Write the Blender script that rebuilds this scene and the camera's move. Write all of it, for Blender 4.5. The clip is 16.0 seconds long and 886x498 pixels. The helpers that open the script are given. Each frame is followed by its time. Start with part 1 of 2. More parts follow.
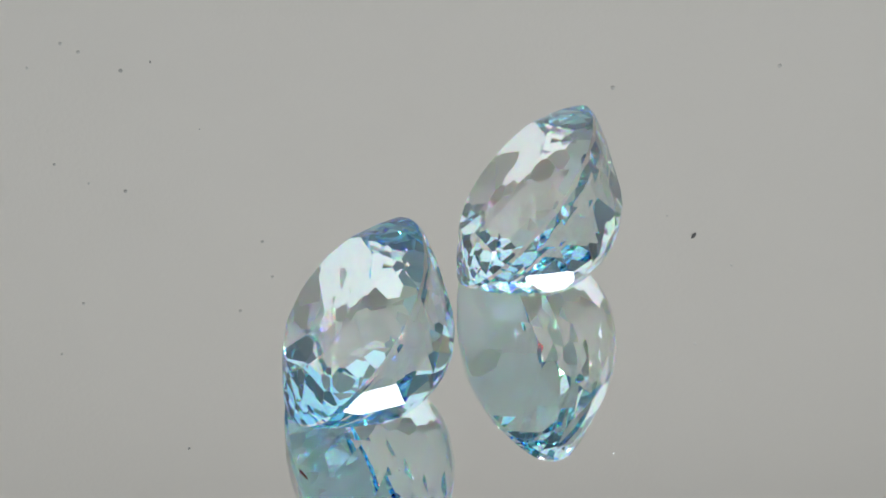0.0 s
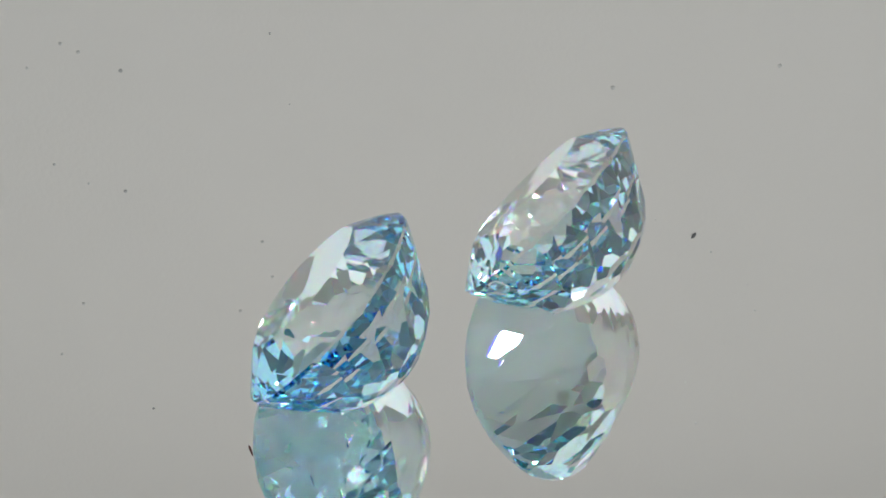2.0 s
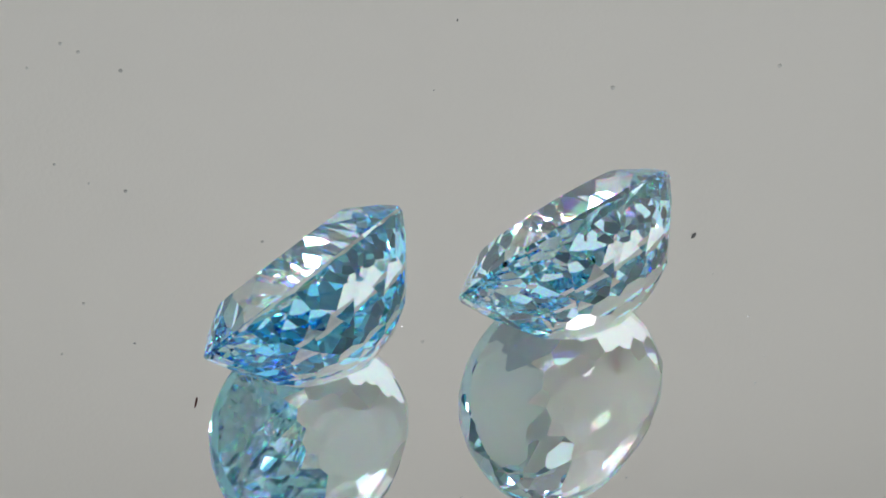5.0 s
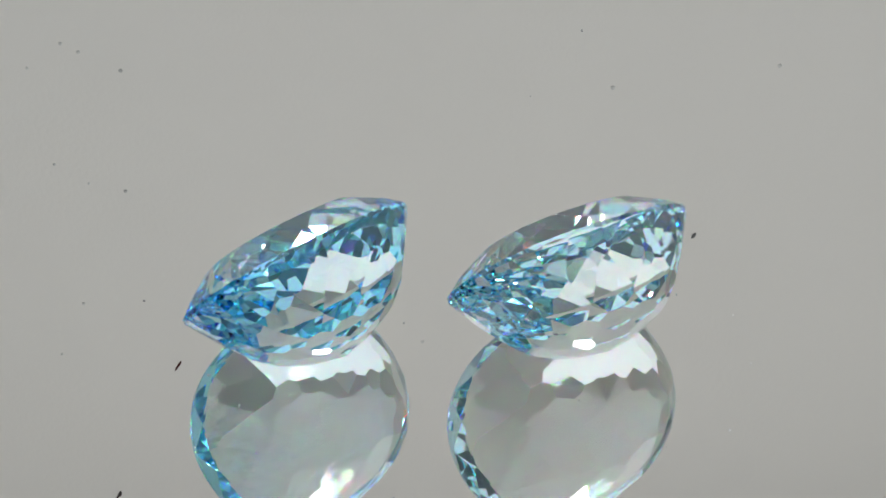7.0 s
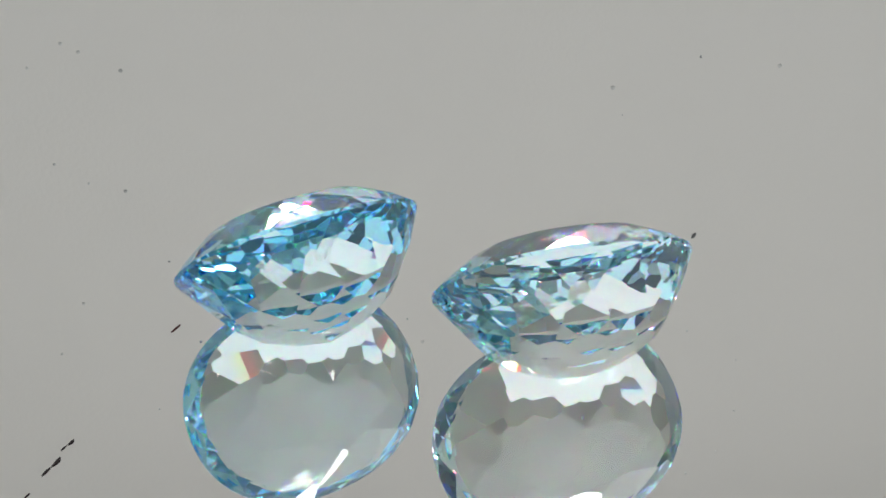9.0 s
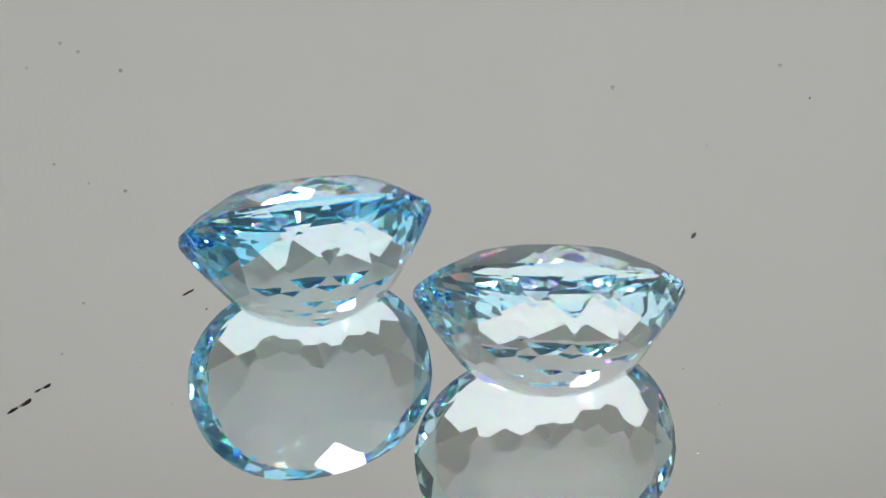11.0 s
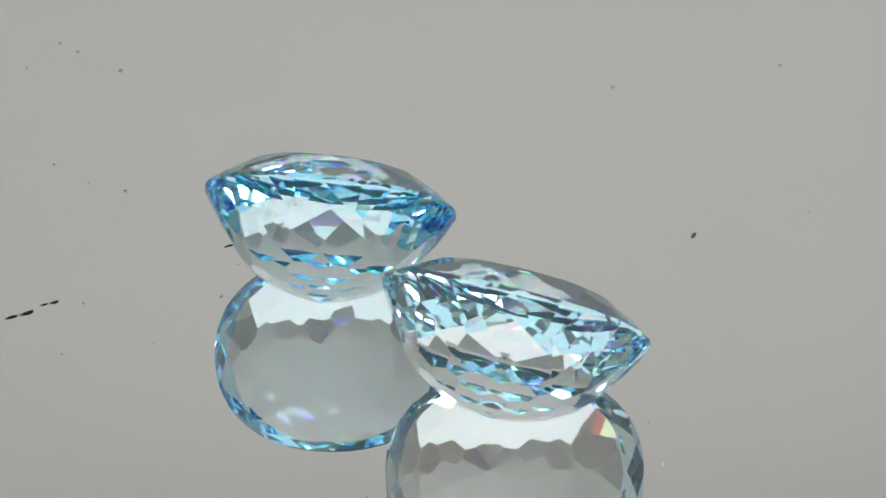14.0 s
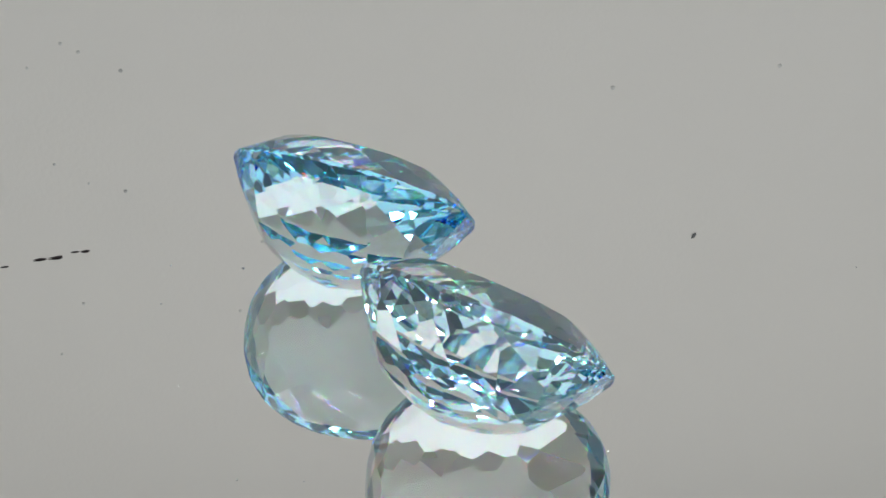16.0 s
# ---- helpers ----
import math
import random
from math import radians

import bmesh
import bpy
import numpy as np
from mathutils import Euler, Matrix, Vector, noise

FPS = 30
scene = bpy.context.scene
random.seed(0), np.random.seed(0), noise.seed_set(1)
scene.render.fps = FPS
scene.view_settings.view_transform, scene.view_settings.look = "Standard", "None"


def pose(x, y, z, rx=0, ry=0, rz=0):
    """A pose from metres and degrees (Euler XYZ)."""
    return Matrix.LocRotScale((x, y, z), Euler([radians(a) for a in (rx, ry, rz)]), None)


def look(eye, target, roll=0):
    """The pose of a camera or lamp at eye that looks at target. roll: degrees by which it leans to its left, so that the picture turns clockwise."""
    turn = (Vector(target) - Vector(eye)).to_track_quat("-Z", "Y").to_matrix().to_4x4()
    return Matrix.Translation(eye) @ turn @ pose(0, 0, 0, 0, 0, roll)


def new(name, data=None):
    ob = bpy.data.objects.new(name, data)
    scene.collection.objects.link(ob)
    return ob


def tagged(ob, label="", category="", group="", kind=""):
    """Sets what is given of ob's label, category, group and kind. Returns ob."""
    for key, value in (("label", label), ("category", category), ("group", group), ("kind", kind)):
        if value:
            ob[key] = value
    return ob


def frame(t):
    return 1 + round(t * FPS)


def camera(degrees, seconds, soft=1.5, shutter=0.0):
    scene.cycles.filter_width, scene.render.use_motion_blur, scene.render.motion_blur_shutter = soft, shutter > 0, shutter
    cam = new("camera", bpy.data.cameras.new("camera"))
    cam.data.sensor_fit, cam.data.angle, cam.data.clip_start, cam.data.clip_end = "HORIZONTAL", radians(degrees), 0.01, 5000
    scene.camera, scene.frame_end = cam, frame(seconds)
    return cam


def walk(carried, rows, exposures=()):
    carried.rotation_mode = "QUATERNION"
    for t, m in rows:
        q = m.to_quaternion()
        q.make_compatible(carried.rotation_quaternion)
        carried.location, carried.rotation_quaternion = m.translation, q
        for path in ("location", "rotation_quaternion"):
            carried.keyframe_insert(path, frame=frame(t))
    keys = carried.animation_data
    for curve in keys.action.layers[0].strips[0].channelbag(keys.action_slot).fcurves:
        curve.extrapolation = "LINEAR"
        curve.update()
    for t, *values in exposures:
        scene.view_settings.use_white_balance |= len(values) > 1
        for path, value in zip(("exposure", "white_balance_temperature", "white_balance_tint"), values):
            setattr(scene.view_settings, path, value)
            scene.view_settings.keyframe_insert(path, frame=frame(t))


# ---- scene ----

MM = 0.001
SECONDS = 16.0

# ---- camera: stands still, looks down on a slowly turning mirror ----
EYE = (0.684 * MM, -126.839 * MM, 94.978 * MM)
AIM = (0.684 * MM, 7.714 * MM, 0.0)
cam = camera(17.593, SECONDS, soft=1.5)
CAM_POSE = look(EYE, AIM, -0.139)
walk(cam, [(0, CAM_POSE), (SECONDS, CAM_POSE)])
scene.cycles.max_bounces = 32
scene.cycles.transmission_bounces = 28
scene.cycles.glossy_bounces = 24
scene.view_settings.exposure = 0.13

# ---- light: a closed light tent with soft panels and added fill lamps ----
world = bpy.data.worlds.new("world")
world.use_nodes = True
world.node_tree.nodes["Background"].inputs[0].default_value = (0.5, 0.5, 0.5, 1)
world.node_tree.nodes["Background"].inputs[1].default_value = 0.05
scene.world = world

TENT_X, TENT_Y, TENT_Z, TENT_FLOOR, TENT_MOUTH = 0.36, 0.36, 0.38, -0.03, -0.06


def soft_panel(name, eye, target, width, height, watts, colour):
    lamp = bpy.data.lights.new(name, "AREA")
    lamp.shape, lamp.size, lamp.size_y = "RECTANGLE", width, height
    lamp.energy, lamp.color = watts, colour
    ob = new(name, lamp)
    ob.matrix_world = look(eye, target)
    return ob


soft_panel("top_light", (0.0, 0.135, 0.365), (0, 0.135, 0), 0.50, 0.33, 0.35, (0.915, 0.955, 1.0))
# unseen fill over the camera, added to lift the stones' dark upper facets
soft_panel("front_fill", (0.0, -0.20, 0.365), (0, -0.20, 0), 0.44, 0.26, 0.26, (0.915, 0.955, 1.0))
soft_panel("key_lamp", (0.115, -0.025, 0.352), (0.02, 0.0, 0), 0.09, 0.105, 0.39, (0.97, 0.985, 1.0))
# unseen fills below the mirror's level, added to brighten the lower back wall
soft_panel("backdrop_fill_left", (-0.335, 0.15, -0.014), (0.0, 0.36, 0.03), 0.20, 0.022, 0.115, (0.66, 0.83, 1.0))
soft_panel("backdrop_fill_right", (0.335, 0.15, -0.014), (0.0, 0.36, 0.03), 0.20, 0.022, 0.115, (0.66, 0.83, 1.0))


# ---- materials ----
FIRE = 0.28


def material(name):
    m = bpy.data.materials.new(name)
    m.use_nodes = True
    m.node_tree.nodes.clear()
    out = m.node_tree.nodes.new("ShaderNodeOutputMaterial")
    return m, m.node_tree, out


def node(tree, kind, **inputs):
    n = tree.nodes.new(kind)
    for key, value in inputs.items():
        n.inputs[key.replace("_", " ")].default_value = value
    return n


def fabric(name, colour, weave=900.0):
    m, tree, out = material(name)
    p = node(tree, "ShaderNodeBsdfPrincipled", Roughness=0.85)
    coord = tree.nodes.new("ShaderNodeTexCoord")
    broad = node(tree, "ShaderNodeTexNoise", Scale=6.0, Detail=3.0)
    fine = node(tree, "ShaderNodeTexNoise", Scale=weave, Detail=2.0)
    mix = tree.nodes.new("ShaderNodeMix")
    mix.data_type = "RGBA"
    mix.inputs[6].default_value = (*[c * 0.965 for c in colour], 1)
    mix.inputs[7].default_value = (*[min(1, c * 1.035) for c in colour], 1)
    bump = node(tree, "ShaderNodeBump", Strength=0.15, Distance=0.0003)
    tree.links.new(coord.outputs["Object"], broad.inputs["Vector"])
    tree.links.new(coord.outputs["Object"], fine.inputs["Vector"])
    tree.links.new(broad.outputs["Fac"], mix.inputs[0])
    tree.links.new(mix.outputs[2], p.inputs["Base Color"])
    tree.links.new(fine.outputs["Fac"], bump.inputs["Height"])
    tree.links.new(bump.outputs["Normal"], p.inputs["Normal"])
    tree.links.new(p.outputs[0], out.inputs[0])
    return m


def mirror_material():
    m, tree, out = material("silvered_mirror")
    g = node(tree, "ShaderNodeBsdfPrincipled", Metallic=1.0, Roughness=0.0)
    coord = tree.nodes.new("ShaderNodeTexCoord")
    smear = node(tree, "ShaderNodeTexNoise", Scale=40.0, Detail=4.0)
    ramp = node(tree, "ShaderNodeMapRange", To_Min=0.0, To_Max=0.006)
    ramp.inputs["From Min"].default_value, ramp.inputs["From Max"].default_value = 0.35, 0.75
    g.inputs["Base Color"].default_value = (0.90, 0.905, 0.90, 1)
    tree.links.new(coord.outputs["Object"], smear.inputs["Vector"])
    tree.links.new(smear.outputs["Fac"], ramp.inputs["Value"])
    tree.links.new(ramp.outputs[0], g.inputs["Roughness"])
    tree.links.new(g.outputs[0], out.inputs[0])
    return m


def gem_material(name, through_tint, inner_tint, index=1.577, spread=0.009):
    """Clear beryl: little colour straight through, more with every reflection; part of the light splits into its colours."""
    m, tree, out = material(name)
    total = None
    for k in range(-1, 3):
        if k < 0:
            tint, bend = [c * (1 - FIRE) for c in through_tint], index
        else:
            tint, bend = [through_tint[k] * FIRE if j == k else 0.0 for j in range(3)], index + (k - 1) * spread
        g = node(tree, "ShaderNodeBsdfRefraction", Roughness=0.0, IOR=bend)
        g.inputs["Color"].default_value = (*tint, 1)
        if total is None:
            total = g
            continue
        add = tree.nodes.new("ShaderNodeAddShader")
        tree.links.new(total.outputs[0], add.inputs[0])
        tree.links.new(g.outputs[0], add.inputs[1])
        total = add
    shine = node(tree, "ShaderNodeBsdfGlossy", Roughness=0.0)
    fresnel = node(tree, "ShaderNodeFresnel", IOR=index)
    total_reflection = node(tree, "ShaderNodeMapRange")
    total_reflection.inputs["From Min"].default_value = 0.55
    total_reflection.inputs["From Max"].default_value = 0.95
    gloss = tree.nodes.new("ShaderNodeMix")
    gloss.data_type = "RGBA"
    gloss.inputs[6].default_value = (1, 1, 1, 1)
    gloss.inputs[7].default_value = (*inner_tint, 1)
    tree.links.new(fresnel.outputs[0], total_reflection.inputs["Value"])
    tree.links.new(total_reflection.outputs[0], gloss.inputs[0])
    tree.links.new(gloss.outputs[2], shine.inputs["Color"])
    mix = tree.nodes.new("ShaderNodeMixShader")
    tree.links.new(fresnel.outputs[0], mix.inputs[0])
    tree.links.new(total.outputs[0], mix.inputs[1])
    tree.links.new(shine.outputs[0], mix.inputs[2])
    tree.links.new(mix.outputs[0], out.inputs[0])
    return m


def plain(name, colour, rough=0.6, metal=0.0):
    m, tree, out = material(name)
    p = node(tree, "ShaderNodeBsdfPrincipled", Roughness=rough, Metallic=metal)
    coord = tree.nodes.new("ShaderNodeTexCoord")
    n = node(tree, "ShaderNodeTexNoise", Scale=3000.0, Detail=2.0)
    mix = tree.nodes.new("ShaderNodeMix")
    mix.data_type = "RGBA"
    mix.inputs[6].default_value = (*[c * 0.75 for c in colour], 1)
    mix.inputs[7].default_value = (*[min(1, c * 1.2) for c in colour], 1)
    tree.links.new(coord.outputs["Object"], n.inputs["Vector"])
    tree.links.new(n.outputs["Fac"], mix.inputs[0])
    tree.links.new(mix.outputs[2], p.inputs["Base Color"])
    tree.links.new(p.outputs[0], out.inputs[0])
    return m


GREY_CLOTH = fabric("grey_tent_cloth", (0.774, 0.742, 0.690))
WHITE_CLOTH = fabric("white_tent_cloth", (0.88, 0.87, 0.85))
# the room's dimness is put into this darker grey
SHADE_CLOTH = fabric("room_shade_cloth", (0.45, 0.46, 0.48))
MIRROR = mirror_material()
BASE = plain("turntable_plastic", (0.03, 0.03, 0.03), 0.5)
AQUA_DEEP = gem_material("aquamarine_blue", (0.912, 0.978, 1.0), (0.69, 0.92, 1.0))
AQUA_PALE = gem_material("aquamarine_pale", (0.953, 0.987, 0.997), (0.835, 0.958, 0.997))
FIBRE = plain("dark_lint", (0.02, 0.012, 0.012), 0.8)
RED_FIBRE = plain("red_brown_lint", (0.10, 0.02, 0.015), 0.8)
WHITE_DUST = plain("white_dust", (0.95, 0.95, 0.95), 0.25, 1.0)
SPECK_DARK = plain("dark_speck", (0.17, 0.17, 0.17), 0.9)
SPECK_GREY = plain("grey_speck", (0.50, 0.49, 0.47), 0.9)
SPECK_PALE = plain("pale_speck", (0.66, 0.65, 0.62), 0.9)
GREY_DUST = plain("grey_dust", (0.30, 0.30, 0.29), 0.8)


# ---- helpers for meshes ----
def mesh_of(name, bm, mat):
    data = bpy.data.meshes.new(name)
    bm.to_mesh(data)
    bm.free()
    data.materials.append(mat)
    return data


def part(name, bm, mat, parent, label=""):
    ob = new(name, mesh_of(name, bm, mat))
    ob.parent = parent
    return tagged(ob, label)


def box_mesh(x0, x1, y0, y1, z0, z1):
    bm = bmesh.new()
    bmesh.ops.create_cube(bm, size=1)
    for v in bm.verts:
        v.co = Vector(((x0 + x1) / 2 + v.co.x * (x1 - x0), (y0 + y1) / 2 + v.co.y * (y1 - y0), (z0 + z1) / 2 + v.co.z * (z1 - z0)))
    return bm


# ---- the light tent ----
def tent():
    x, y, z, f, w, mouth, room = TENT_X, TENT_Y, TENT_Z, TENT_FLOOR, 0.006, TENT_MOUTH, -0.51
    pieces = (
        ("wall_north", box_mesh(-x - w, x + w, y, y + w, f, z), GREY_CLOTH, "plain grey cloth back wall of a light tent"),
        ("wall_west", box_mesh(-x - w, -x, mouth, y, f, z), GREY_CLOTH, "plain grey cloth side wall of a light tent"),
        ("wall_east", box_mesh(x, x + w, mouth, y, f, z), GREY_CLOTH, "plain grey cloth side wall of a light tent"),
        ("ceiling", box_mesh(-x - w, x + w, mouth, y + w, z, z + w), GREY_CLOTH, "pale grey cloth roof of a light tent"),
        ("floor", box_mesh(-x - w, x + w, mouth, y + w, f - w, f), WHITE_CLOTH, "white cloth floor under the turntable"),
        # unseen box around the camera, added so the stones' facets catch something darker
        ("wall_south", box_mesh(-x - w, x + w, room - w, room, f, z), SHADE_CLOTH, "added unseen wall before the tent opening, grey for room shade"),
        ("wall_room_west", box_mesh(-x - w, -x, room, mouth, f, z), SHADE_CLOTH, "added unseen wall beside the tent opening, grey for room shade"),
        ("wall_room_east", box_mesh(x, x + w, room, mouth, f, z), SHADE_CLOTH, "added unseen wall beside the tent opening, grey for room shade"),
        ("ceiling_room", box_mesh(-x - w, x + w, room - w, mouth, z, z + w), SHADE_CLOTH, "added unseen ceiling before the tent opening, grey for room shade"),
        ("floor_room", box_mesh(-x - w, x + w, room - w, mouth, f - w, f), SHADE_CLOTH, "added unseen floor before the tent opening, grey for room shade"),
    )
    for name, bm, mat, label in pieces:
        tagged(new(name, mesh_of(name, bm, mat)), label, kind="structure")


tent()


# ---- the mirror turntable ----
MIRROR_R = 0.09


def disc_mesh(radius, z0, z1, bevel, steps=160):
    """A disc with a bevelled rim."""
    rings = [(radius - bevel, z1), (radius, z1 - bevel), (radius, z0)]
    bm = bmesh.new()
    loops = []
    for r, z in rings:
        loops.append([bm.verts.new((r * math.cos(2 * math.pi * k / steps), r * math.sin(2 * math.pi * k / steps), z)) for k in range(steps)])
    for a, b in zip(loops, loops[1:]):
        for k in range(steps):
            bm.faces.new((a[k - 1], b[k - 1], b[k], a[k]))
    bm.faces.new(loops[0])
    bm.faces.new(loops[-1][::-1])
    bmesh.ops.recalc_face_normals(bm, faces=bm.faces)
    return bm


def turntable():
    root = new("turntable")
    tagged(root, "slowly turning round turntable topped with a dusty mirror", "turntable")
    part("mirror_plate", disc_mesh(MIRROR_R, -0.003, 0.0, 0.0006), MIRROR, root, "round silvered mirror plate with dust")
    part("drive_base", disc_mesh(0.075, TENT_FLOOR, -0.0032, 0.002), BASE, root, "dark plastic turntable base")
    return root


TABLE = turntable()


# ---- the gems ----
CROWN_FOLD, PAVILION_FOLD = 12, 12
CROWN_SLOPES = (2.90, 2.32, 1.62)


def meeting_rows(slopes, first, fold):
    """Rows of kite facets that meet in points, for a round stone of radius 1: (slope, offset on the axis), every second row
    turned by half a facet. first: the radius at which the second row begins."""
    c = math.cos(math.pi / fold)
    rows = [(slopes[0], slopes[0])]
    rows.append((slopes[1], slopes[1] * first + slopes[0] * (1 - first * c)))
    for slope in slopes[2:]:
        (ma, ca), (mb, cb) = rows[-2:]
        x = (ca - cb) / (ma - mb * c)
        rows.append((slope, slope * x + ca - ma * x))
    return rows


def gem_planes(a, b, crown, depth, rng, full, ring, ring_depth, dome):
    """Facet planes (zone, point, outward normal) of an oval stone; lengths in mm. a, b: half its length and width;
    crown, depth: heights over and under the girdle band; full: exponent of the oval outline, 2 for an ellipse;
    ring, ring_depth: where the pavilion's steep upper tier ends in an even edge and its flatter dome begins;
    dome: radii of the dome's rows of facets, as shares of the ring's."""
    planes, half = [], 0.13

    def outline(turn):
        """A point of the outline of a stone of radius 1, and the outward gradient there."""
        c, s = math.cos(turn), math.sin(turn)
        rho = (abs(c) ** full + abs(s) ** full) ** (-1 / full)
        x, y = rho * c, rho * s
        gx, gy = math.copysign(abs(x) ** (full - 1), x), math.copysign(abs(y) ** (full - 1), y)
        k = gx * x + gy * y
        return x, y, gx / k, gy / k

    def facet(zone, side, slope, offset, turn):
        x, y, gx, gy = outline(turn)
        p = Vector((0.7 * a * x, 0.7 * b * y, side * (half + offset - 0.7 * slope)))
        n = Vector((slope * gx / a, slope * gy / b, side)).normalized()
        n += Vector((rng.gauss(0, 1), rng.gauss(0, 1), rng.gauss(0, 1))) * 0.003
        planes.append((zone, p, n.normalized()))

    for k in range(64):
        x, y, gx, gy = outline(2 * math.pi * (k + 0.5) / 64)
        planes.append(("girdle", Vector((a * x, b * y, 0)), Vector((gx / a, gy / b, 0)).normalized()))
    planes.append(("table", Vector((0, 0, half + crown)), Vector((0, 0, 1))))
    step = math.pi / CROWN_FOLD
    for k in range(2 * CROWN_FOLD):
        facet("crown", 1, 3.4 * crown, 3.383 * crown, (k + 0.5) * step)
    for r, (slope, offset) in enumerate(meeting_rows(CROWN_SLOPES, 0.93, CROWN_FOLD)):
        for k in range(CROWN_FOLD):
            facet("crown", 1, slope * crown, offset * crown, (2 * k + r % 2) * step)
    step = math.pi / PAVILION_FOLD
    steep, bend = ring_depth / (1 - ring), (depth - ring_depth) / ring ** 2
    trim = 0.45 * steep + bend * dome[0] * ring
    for k in range(2 * PAVILION_FOLD):
        facet("pavilion", -1, 1.25 * steep, 1.245 * steep, (k + 0.5) * step)
    for k in range(PAVILION_FOLD):
        facet("pavilion", -1, 1.1 * steep, 1.1 * steep, 2 * k * step)
        facet("pavilion", -1, 0.9 * steep, ring_depth + 0.9 * steep * ring, (2 * k + 1) * step)
        facet("pavilion", -1, trim, ring_depth + trim * ring, 2 * k * step)
    for r, share in enumerate(dome):
        radius = share * ring
        for k in range(PAVILION_FOLD):
            facet("pavilion", -1, 2 * bend * radius, depth + bend * radius ** 2, (2 * k + 1 + r) * step)
    return planes


def cut_stone(planes, size):
    """The convex stone inside all the planes: its corners and (zone, corner loop) of every facet."""
    corners, index, facets = [], {}, []
    for i, (zone, p, n) in enumerate(planes):
        u = n.orthogonal().normalized()
        w = n.cross(u)
        loop = [p + (u * a + w * b) * size for a, b in ((-1, -1), (1, -1), (1, 1), (-1, 1))]
        for j, (_, q, m) in enumerate(planes):
            if i == j or not loop:
                continue
            far = [(c - q).dot(m) for c in loop]
            kept = []
            for k in range(len(loop)):
                a, b, da, db = loop[k - 1], loop[k], far[k - 1], far[k]
                if (da > 0) != (db > 0):
                    kept.append(a + (b - a) * (da / (da - db)))
                if db <= 0:
                    kept.append(b)
            loop = kept
        ids = []
        for c in loop:
            key = next((k for k in ((round(c.x * 500) + dx, round(c.y * 500) + dy, round(c.z * 500) + dz)
                                    for dx in (0, -1, 1) for dy in (0, -1, 1) for dz in (0, -1, 1)) if k in index), None)
            if key is None:
                key = (round(c.x * 500), round(c.y * 500), round(c.z * 500))
                index[key] = len(corners)
                corners.append(c)
            if index[key] not in ids:
                ids.append(index[key])
        if len(ids) > 2:
            facets.append((zone, ids))
    return corners, facets


def zone_mesh(corners, facets, zones):
    bm = bmesh.new()
    made = {}
    middle = sum(corners, Vector()) / len(corners)
    for zone, loop in facets:
        if zone in zones:
            verts = []
            for i in loop:
                if i not in made:
                    made[i] = bm.verts.new(corners[i])
                verts.append(made[i])
            face = bm.faces.new(verts)
            face.normal_update()
            if face.normal.dot(face.calc_center_median() - middle) < 0:
                face.normal_flip()
    return bm


def aquamarine(mat, label, turn, a, b, crown, depth, full, ring, ring_depth, dome, seed):
    """An oval stone, its lowest corner at the height of the thing's origin. turn: how it leans (degrees, Euler XYZ)."""
    corners, facets = cut_stone(gem_planes(a, b, crown, depth, random.Random(seed), full, ring, ring_depth, dome), 40)
    lean = pose(0, 0, 0, *turn)
    corners = [lean @ (c * MM) for c in corners]
    low = min(c.z for c in corners)
    corners = [c - Vector((0, 0, low - 0.00001)) for c in corners]
    root = new("aquamarine")
    tagged(root, label, "gemstone", "pair of aquamarines")
    part("table_facet", zone_mesh(corners, facets, ("table",)), mat, root, "large flat polished table facet")
    part("crown", zone_mesh(corners, facets, ("crown",)), mat, root, "crown with small polished facets")
    part("girdle", zone_mesh(corners, facets, ("girdle",)), mat, root, "thin polished girdle band")
    part("pavilion", zone_mesh(corners, facets, ("pavilion",)), mat, root, "deep pavilion with rows of kite facets")
    return root


GEM_A = aquamarine(AQUA_DEEP, "sky-blue oval aquamarine leaning on its pavilion on the mirror", (-48.59, 5.02, 93.31), 7.02, 5.72, 1.69, 5.40, 2.19, 0.575, 3.96, (0.80, 0.57, 0.34), 3)
GEM_B = aquamarine(AQUA_PALE, "pale blue oval aquamarine leaning on its pavilion on the mirror", (-49.5, 10.0, 87.0), 7.24, 5.70, 1.54, 5.47, 2.25, 0.60, 4.00, (0.85, 0.56, 0.27), 8)


# ---- lint and dust on the mirror ----
def flake_mesh(length, radii, bend, flat, rng):
    """A thin tapered scrap along x, slightly bent, lying on z = 0. radii: half widths along it, mm."""
    bm = bmesh.new()
    rings, sides = [], 8
    for k, r in enumerate(radii):
        f = k / (len(radii) - 1)
        x, y = (f - 0.5) * length, bend * (1 - (2 * f - 1) ** 2) + rng.uniform(-0.15, 0.15) * r
        ring = []
        for i in range(sides):
            t = 2 * math.pi * i / sides
            w = r * rng.uniform(0.85, 1.15)
            ring.append(bm.verts.new(Vector((x, y + w * math.cos(t), flat * max(radii) * 0.9 + flat * r * math.sin(t))) * MM))
        rings.append(ring)
    for p, q in zip(rings, rings[1:]):
        for i in range(sides):
            bm.faces.new((p[i - 1], p[i], q[i], q[i - 1]))
    bm.faces.new(rings[0])
    bm.faces.new(rings[-1][::-1])
    bmesh.ops.recalc_face_normals(bm, faces=bm.faces)
    low = min(v.co.z for v in bm.verts)
    for v in bm.verts:
        v.co.z -= low
    return bm


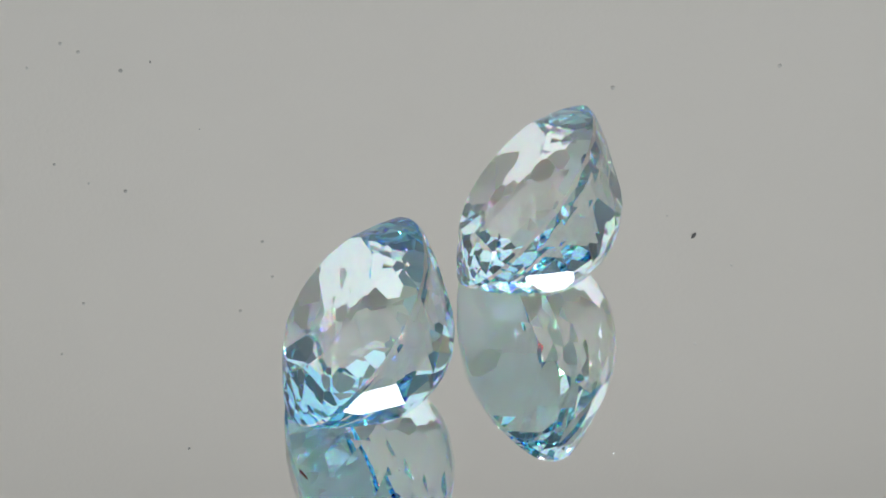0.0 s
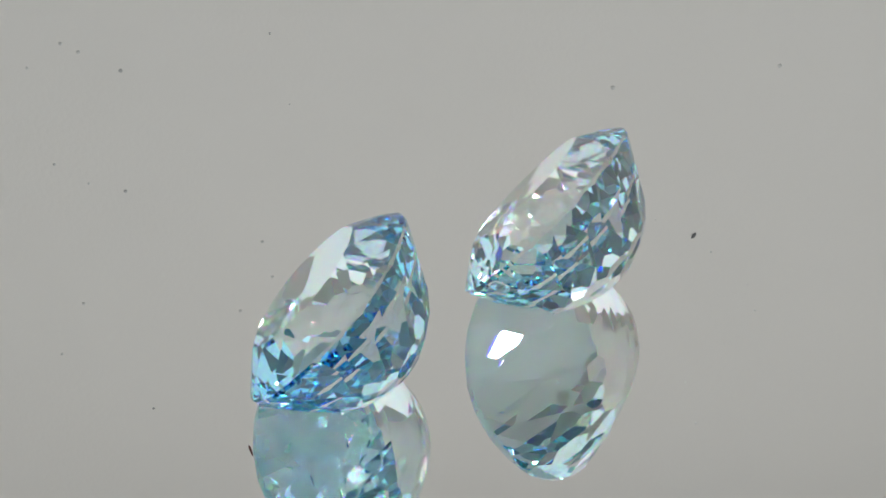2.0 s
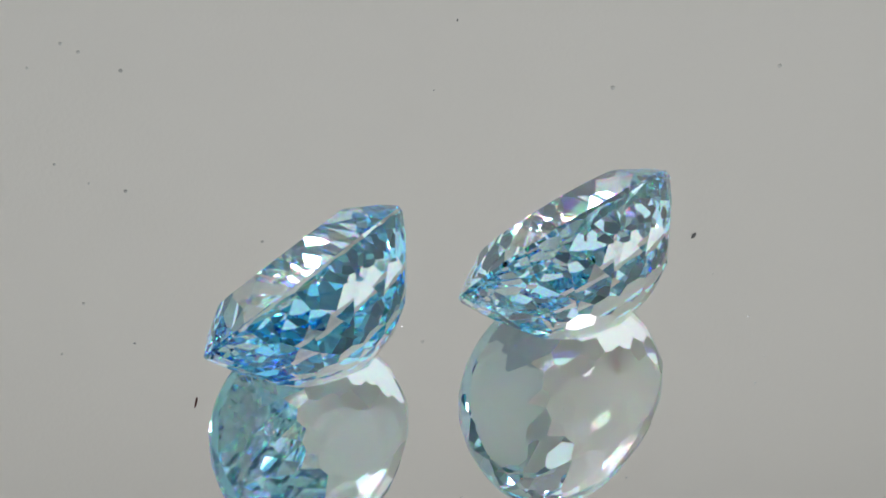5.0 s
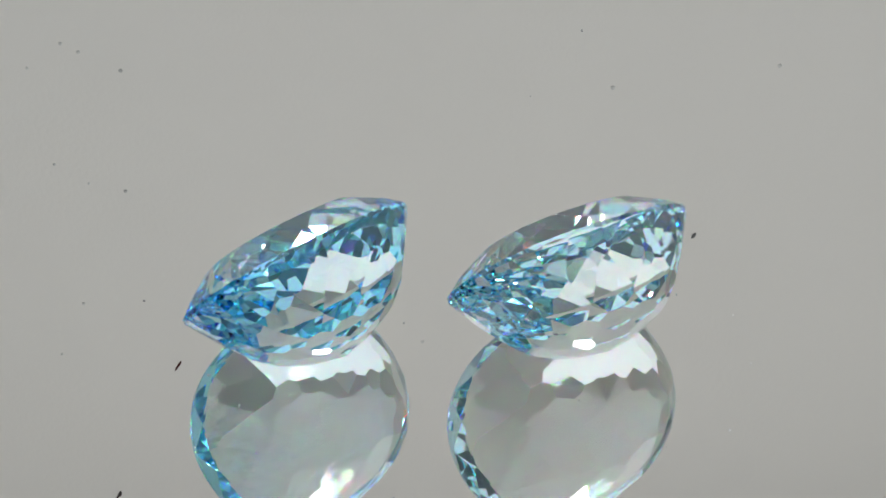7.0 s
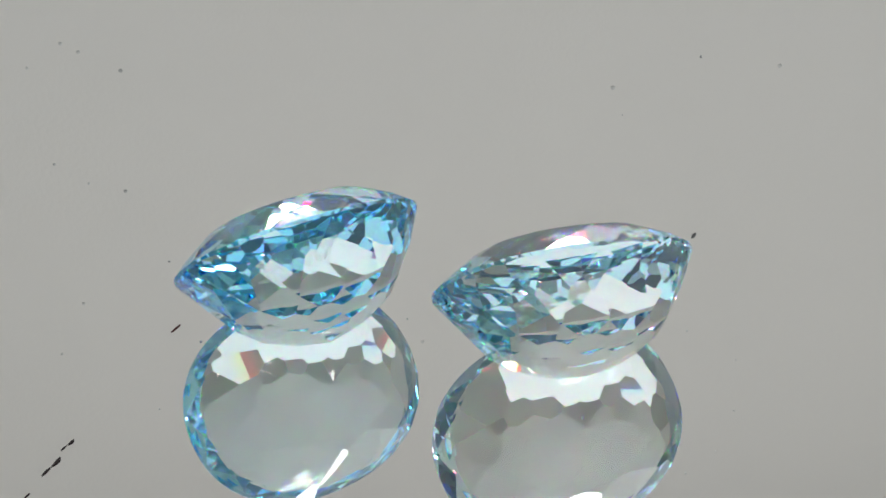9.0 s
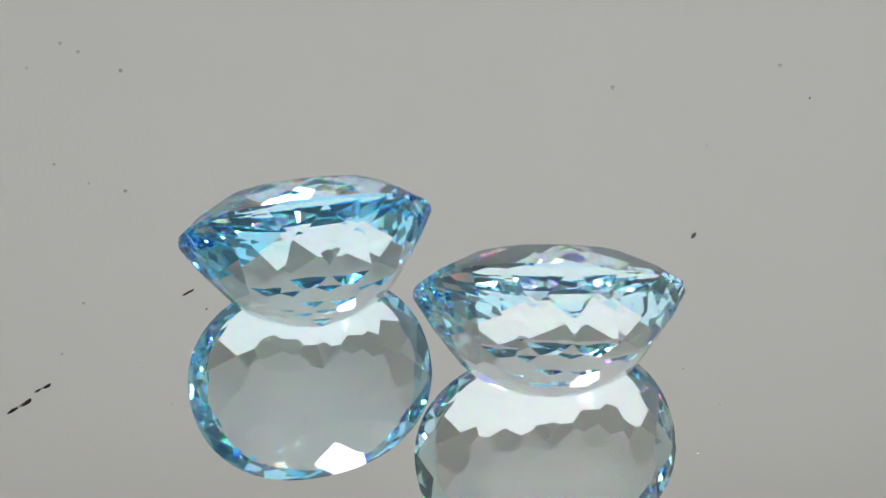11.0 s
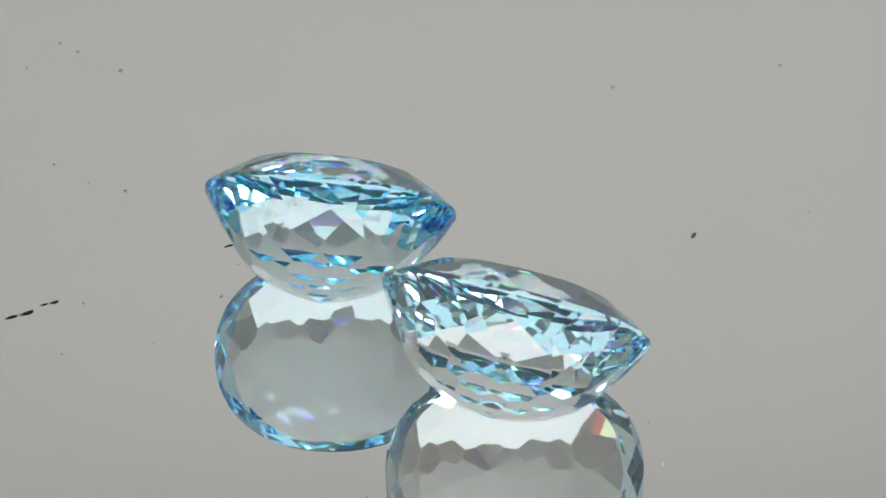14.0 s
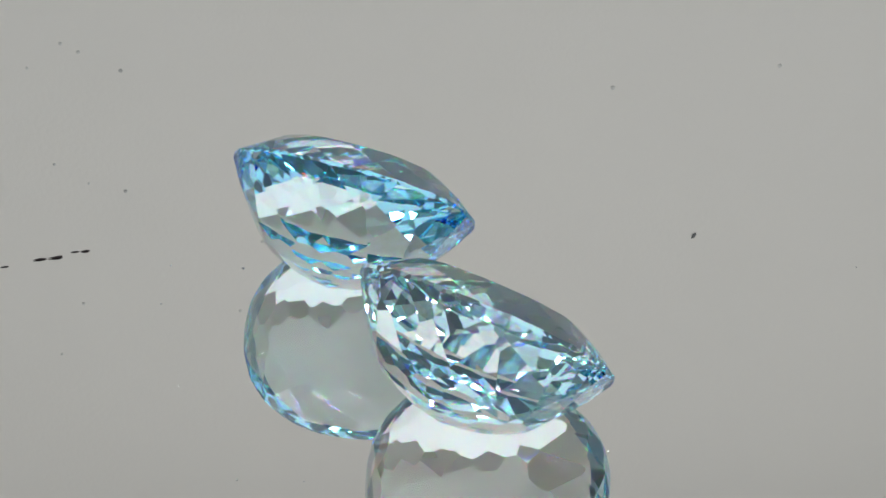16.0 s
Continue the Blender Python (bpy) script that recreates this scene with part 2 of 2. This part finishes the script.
def fibre(label, mat, start, end, radii, bend, seed):
    """A scrap of lint from start to end (mm, on the mirror)."""
    (x0, y0), (x1, y1) = start, end
    bm = flake_mesh(math.hypot(x1 - x0, y1 - y0), radii, bend, 0.5, random.Random(seed))
    ob = new("lint_fibre", mesh_of("lint_fibre", bm, mat))
    tagged(ob, label, "lint", "lint on the mirror")
    return ob, pose((x0 + x1) / 2 * MM, (y0 + y1) / 2 * MM, 0, 0, 0, math.degrees(math.atan2(y1 - y0, x1 - x0)))


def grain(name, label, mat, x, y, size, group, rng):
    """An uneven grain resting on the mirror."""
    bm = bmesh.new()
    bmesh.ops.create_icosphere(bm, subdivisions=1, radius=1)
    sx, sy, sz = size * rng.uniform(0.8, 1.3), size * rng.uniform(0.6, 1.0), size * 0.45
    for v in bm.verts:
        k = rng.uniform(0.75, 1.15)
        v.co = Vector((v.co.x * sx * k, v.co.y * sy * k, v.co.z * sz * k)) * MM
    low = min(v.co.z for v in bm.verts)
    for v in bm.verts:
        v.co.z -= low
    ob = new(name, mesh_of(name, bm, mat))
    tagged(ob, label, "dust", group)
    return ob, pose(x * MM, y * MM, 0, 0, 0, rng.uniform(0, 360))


DARK_LABEL = "thin dark scrap of lint lying on the mirror"
LOOSE = [
    fibre(DARK_LABEL, FIBRE, (2.04, -23.64), (1.60, -22.99), (0.015, 0.05, 0.085, 0.06, 0.02), 0.01, 1),
    fibre(DARK_LABEL, FIBRE, (1.57, -22.95), (1.09, -22.25), (0.015, 0.05, 0.09, 0.105, 0.05), -0.04, 2),
    fibre(DARK_LABEL, FIBRE, (0.53, -22.00), (0.28, -21.57), (0.015, 0.04, 0.055, 0.03, 0.015), 0.0, 3),
    fibre(DARK_LABEL, FIBRE, (0.26, -21.53), (-0.01, -21.06), (0.015, 0.05, 0.08, 0.075, 0.02), -0.04, 4),
    fibre("short red-brown scrap of lint lying on the mirror", RED_FIBRE, (-6.77, -12.16), (-6.35, -12.86), (0.03, 0.055, 0.05, 0.05, 0.025), 0.0, 5),
    fibre("thin dark scrap of lint lying on the mirror", FIBRE, (3.32, -25.08), (3.05, -24.68), (0.015, 0.04, 0.05, 0.03), 0.0, 6),
]
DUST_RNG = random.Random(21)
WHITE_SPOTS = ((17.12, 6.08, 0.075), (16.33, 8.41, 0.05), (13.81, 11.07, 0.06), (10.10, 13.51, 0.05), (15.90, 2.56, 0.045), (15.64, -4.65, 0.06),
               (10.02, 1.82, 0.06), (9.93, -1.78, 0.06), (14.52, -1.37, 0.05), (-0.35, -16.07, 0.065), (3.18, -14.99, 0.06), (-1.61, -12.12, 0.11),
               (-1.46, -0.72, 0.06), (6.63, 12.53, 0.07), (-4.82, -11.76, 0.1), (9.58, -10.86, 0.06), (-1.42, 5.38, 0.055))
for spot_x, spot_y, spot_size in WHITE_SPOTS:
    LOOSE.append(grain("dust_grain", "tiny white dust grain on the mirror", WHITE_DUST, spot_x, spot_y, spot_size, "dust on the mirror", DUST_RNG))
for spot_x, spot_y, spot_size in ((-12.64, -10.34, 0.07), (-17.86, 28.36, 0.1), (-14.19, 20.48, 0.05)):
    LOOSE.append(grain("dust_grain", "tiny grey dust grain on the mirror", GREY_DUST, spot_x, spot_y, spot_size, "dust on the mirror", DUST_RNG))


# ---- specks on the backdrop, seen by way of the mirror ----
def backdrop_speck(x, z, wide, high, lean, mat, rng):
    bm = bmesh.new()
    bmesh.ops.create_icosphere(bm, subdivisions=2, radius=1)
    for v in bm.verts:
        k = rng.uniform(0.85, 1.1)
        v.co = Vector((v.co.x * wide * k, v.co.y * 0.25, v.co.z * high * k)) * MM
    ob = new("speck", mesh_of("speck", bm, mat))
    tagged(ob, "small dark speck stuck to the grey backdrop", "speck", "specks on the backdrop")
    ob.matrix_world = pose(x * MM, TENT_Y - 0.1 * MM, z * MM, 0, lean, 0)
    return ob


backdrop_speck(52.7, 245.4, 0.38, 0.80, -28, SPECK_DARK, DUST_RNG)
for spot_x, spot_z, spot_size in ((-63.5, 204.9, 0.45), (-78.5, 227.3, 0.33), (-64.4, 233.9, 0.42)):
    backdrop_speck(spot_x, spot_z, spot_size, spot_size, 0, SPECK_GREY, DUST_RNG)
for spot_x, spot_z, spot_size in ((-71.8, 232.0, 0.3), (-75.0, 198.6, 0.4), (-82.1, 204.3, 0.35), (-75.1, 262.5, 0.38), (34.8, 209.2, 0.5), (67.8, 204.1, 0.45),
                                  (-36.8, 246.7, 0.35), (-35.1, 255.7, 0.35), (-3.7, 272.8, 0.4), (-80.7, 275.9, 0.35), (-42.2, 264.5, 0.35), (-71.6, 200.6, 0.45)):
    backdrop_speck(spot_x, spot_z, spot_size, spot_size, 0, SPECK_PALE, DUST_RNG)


# ---- what turns with the mirror ----
def spin(t):
    return pose(0, 0, 0, 0, 0, -7.0308 * t + 0.00505 * t * t)


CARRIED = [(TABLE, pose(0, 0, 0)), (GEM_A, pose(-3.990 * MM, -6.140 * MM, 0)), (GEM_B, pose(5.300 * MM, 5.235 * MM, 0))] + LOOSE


def motions():
    for thing, start in CARRIED:
        walk(thing, [(0.25 * k, spin(0.25 * k) @ start) for k in range(65)])


motions()
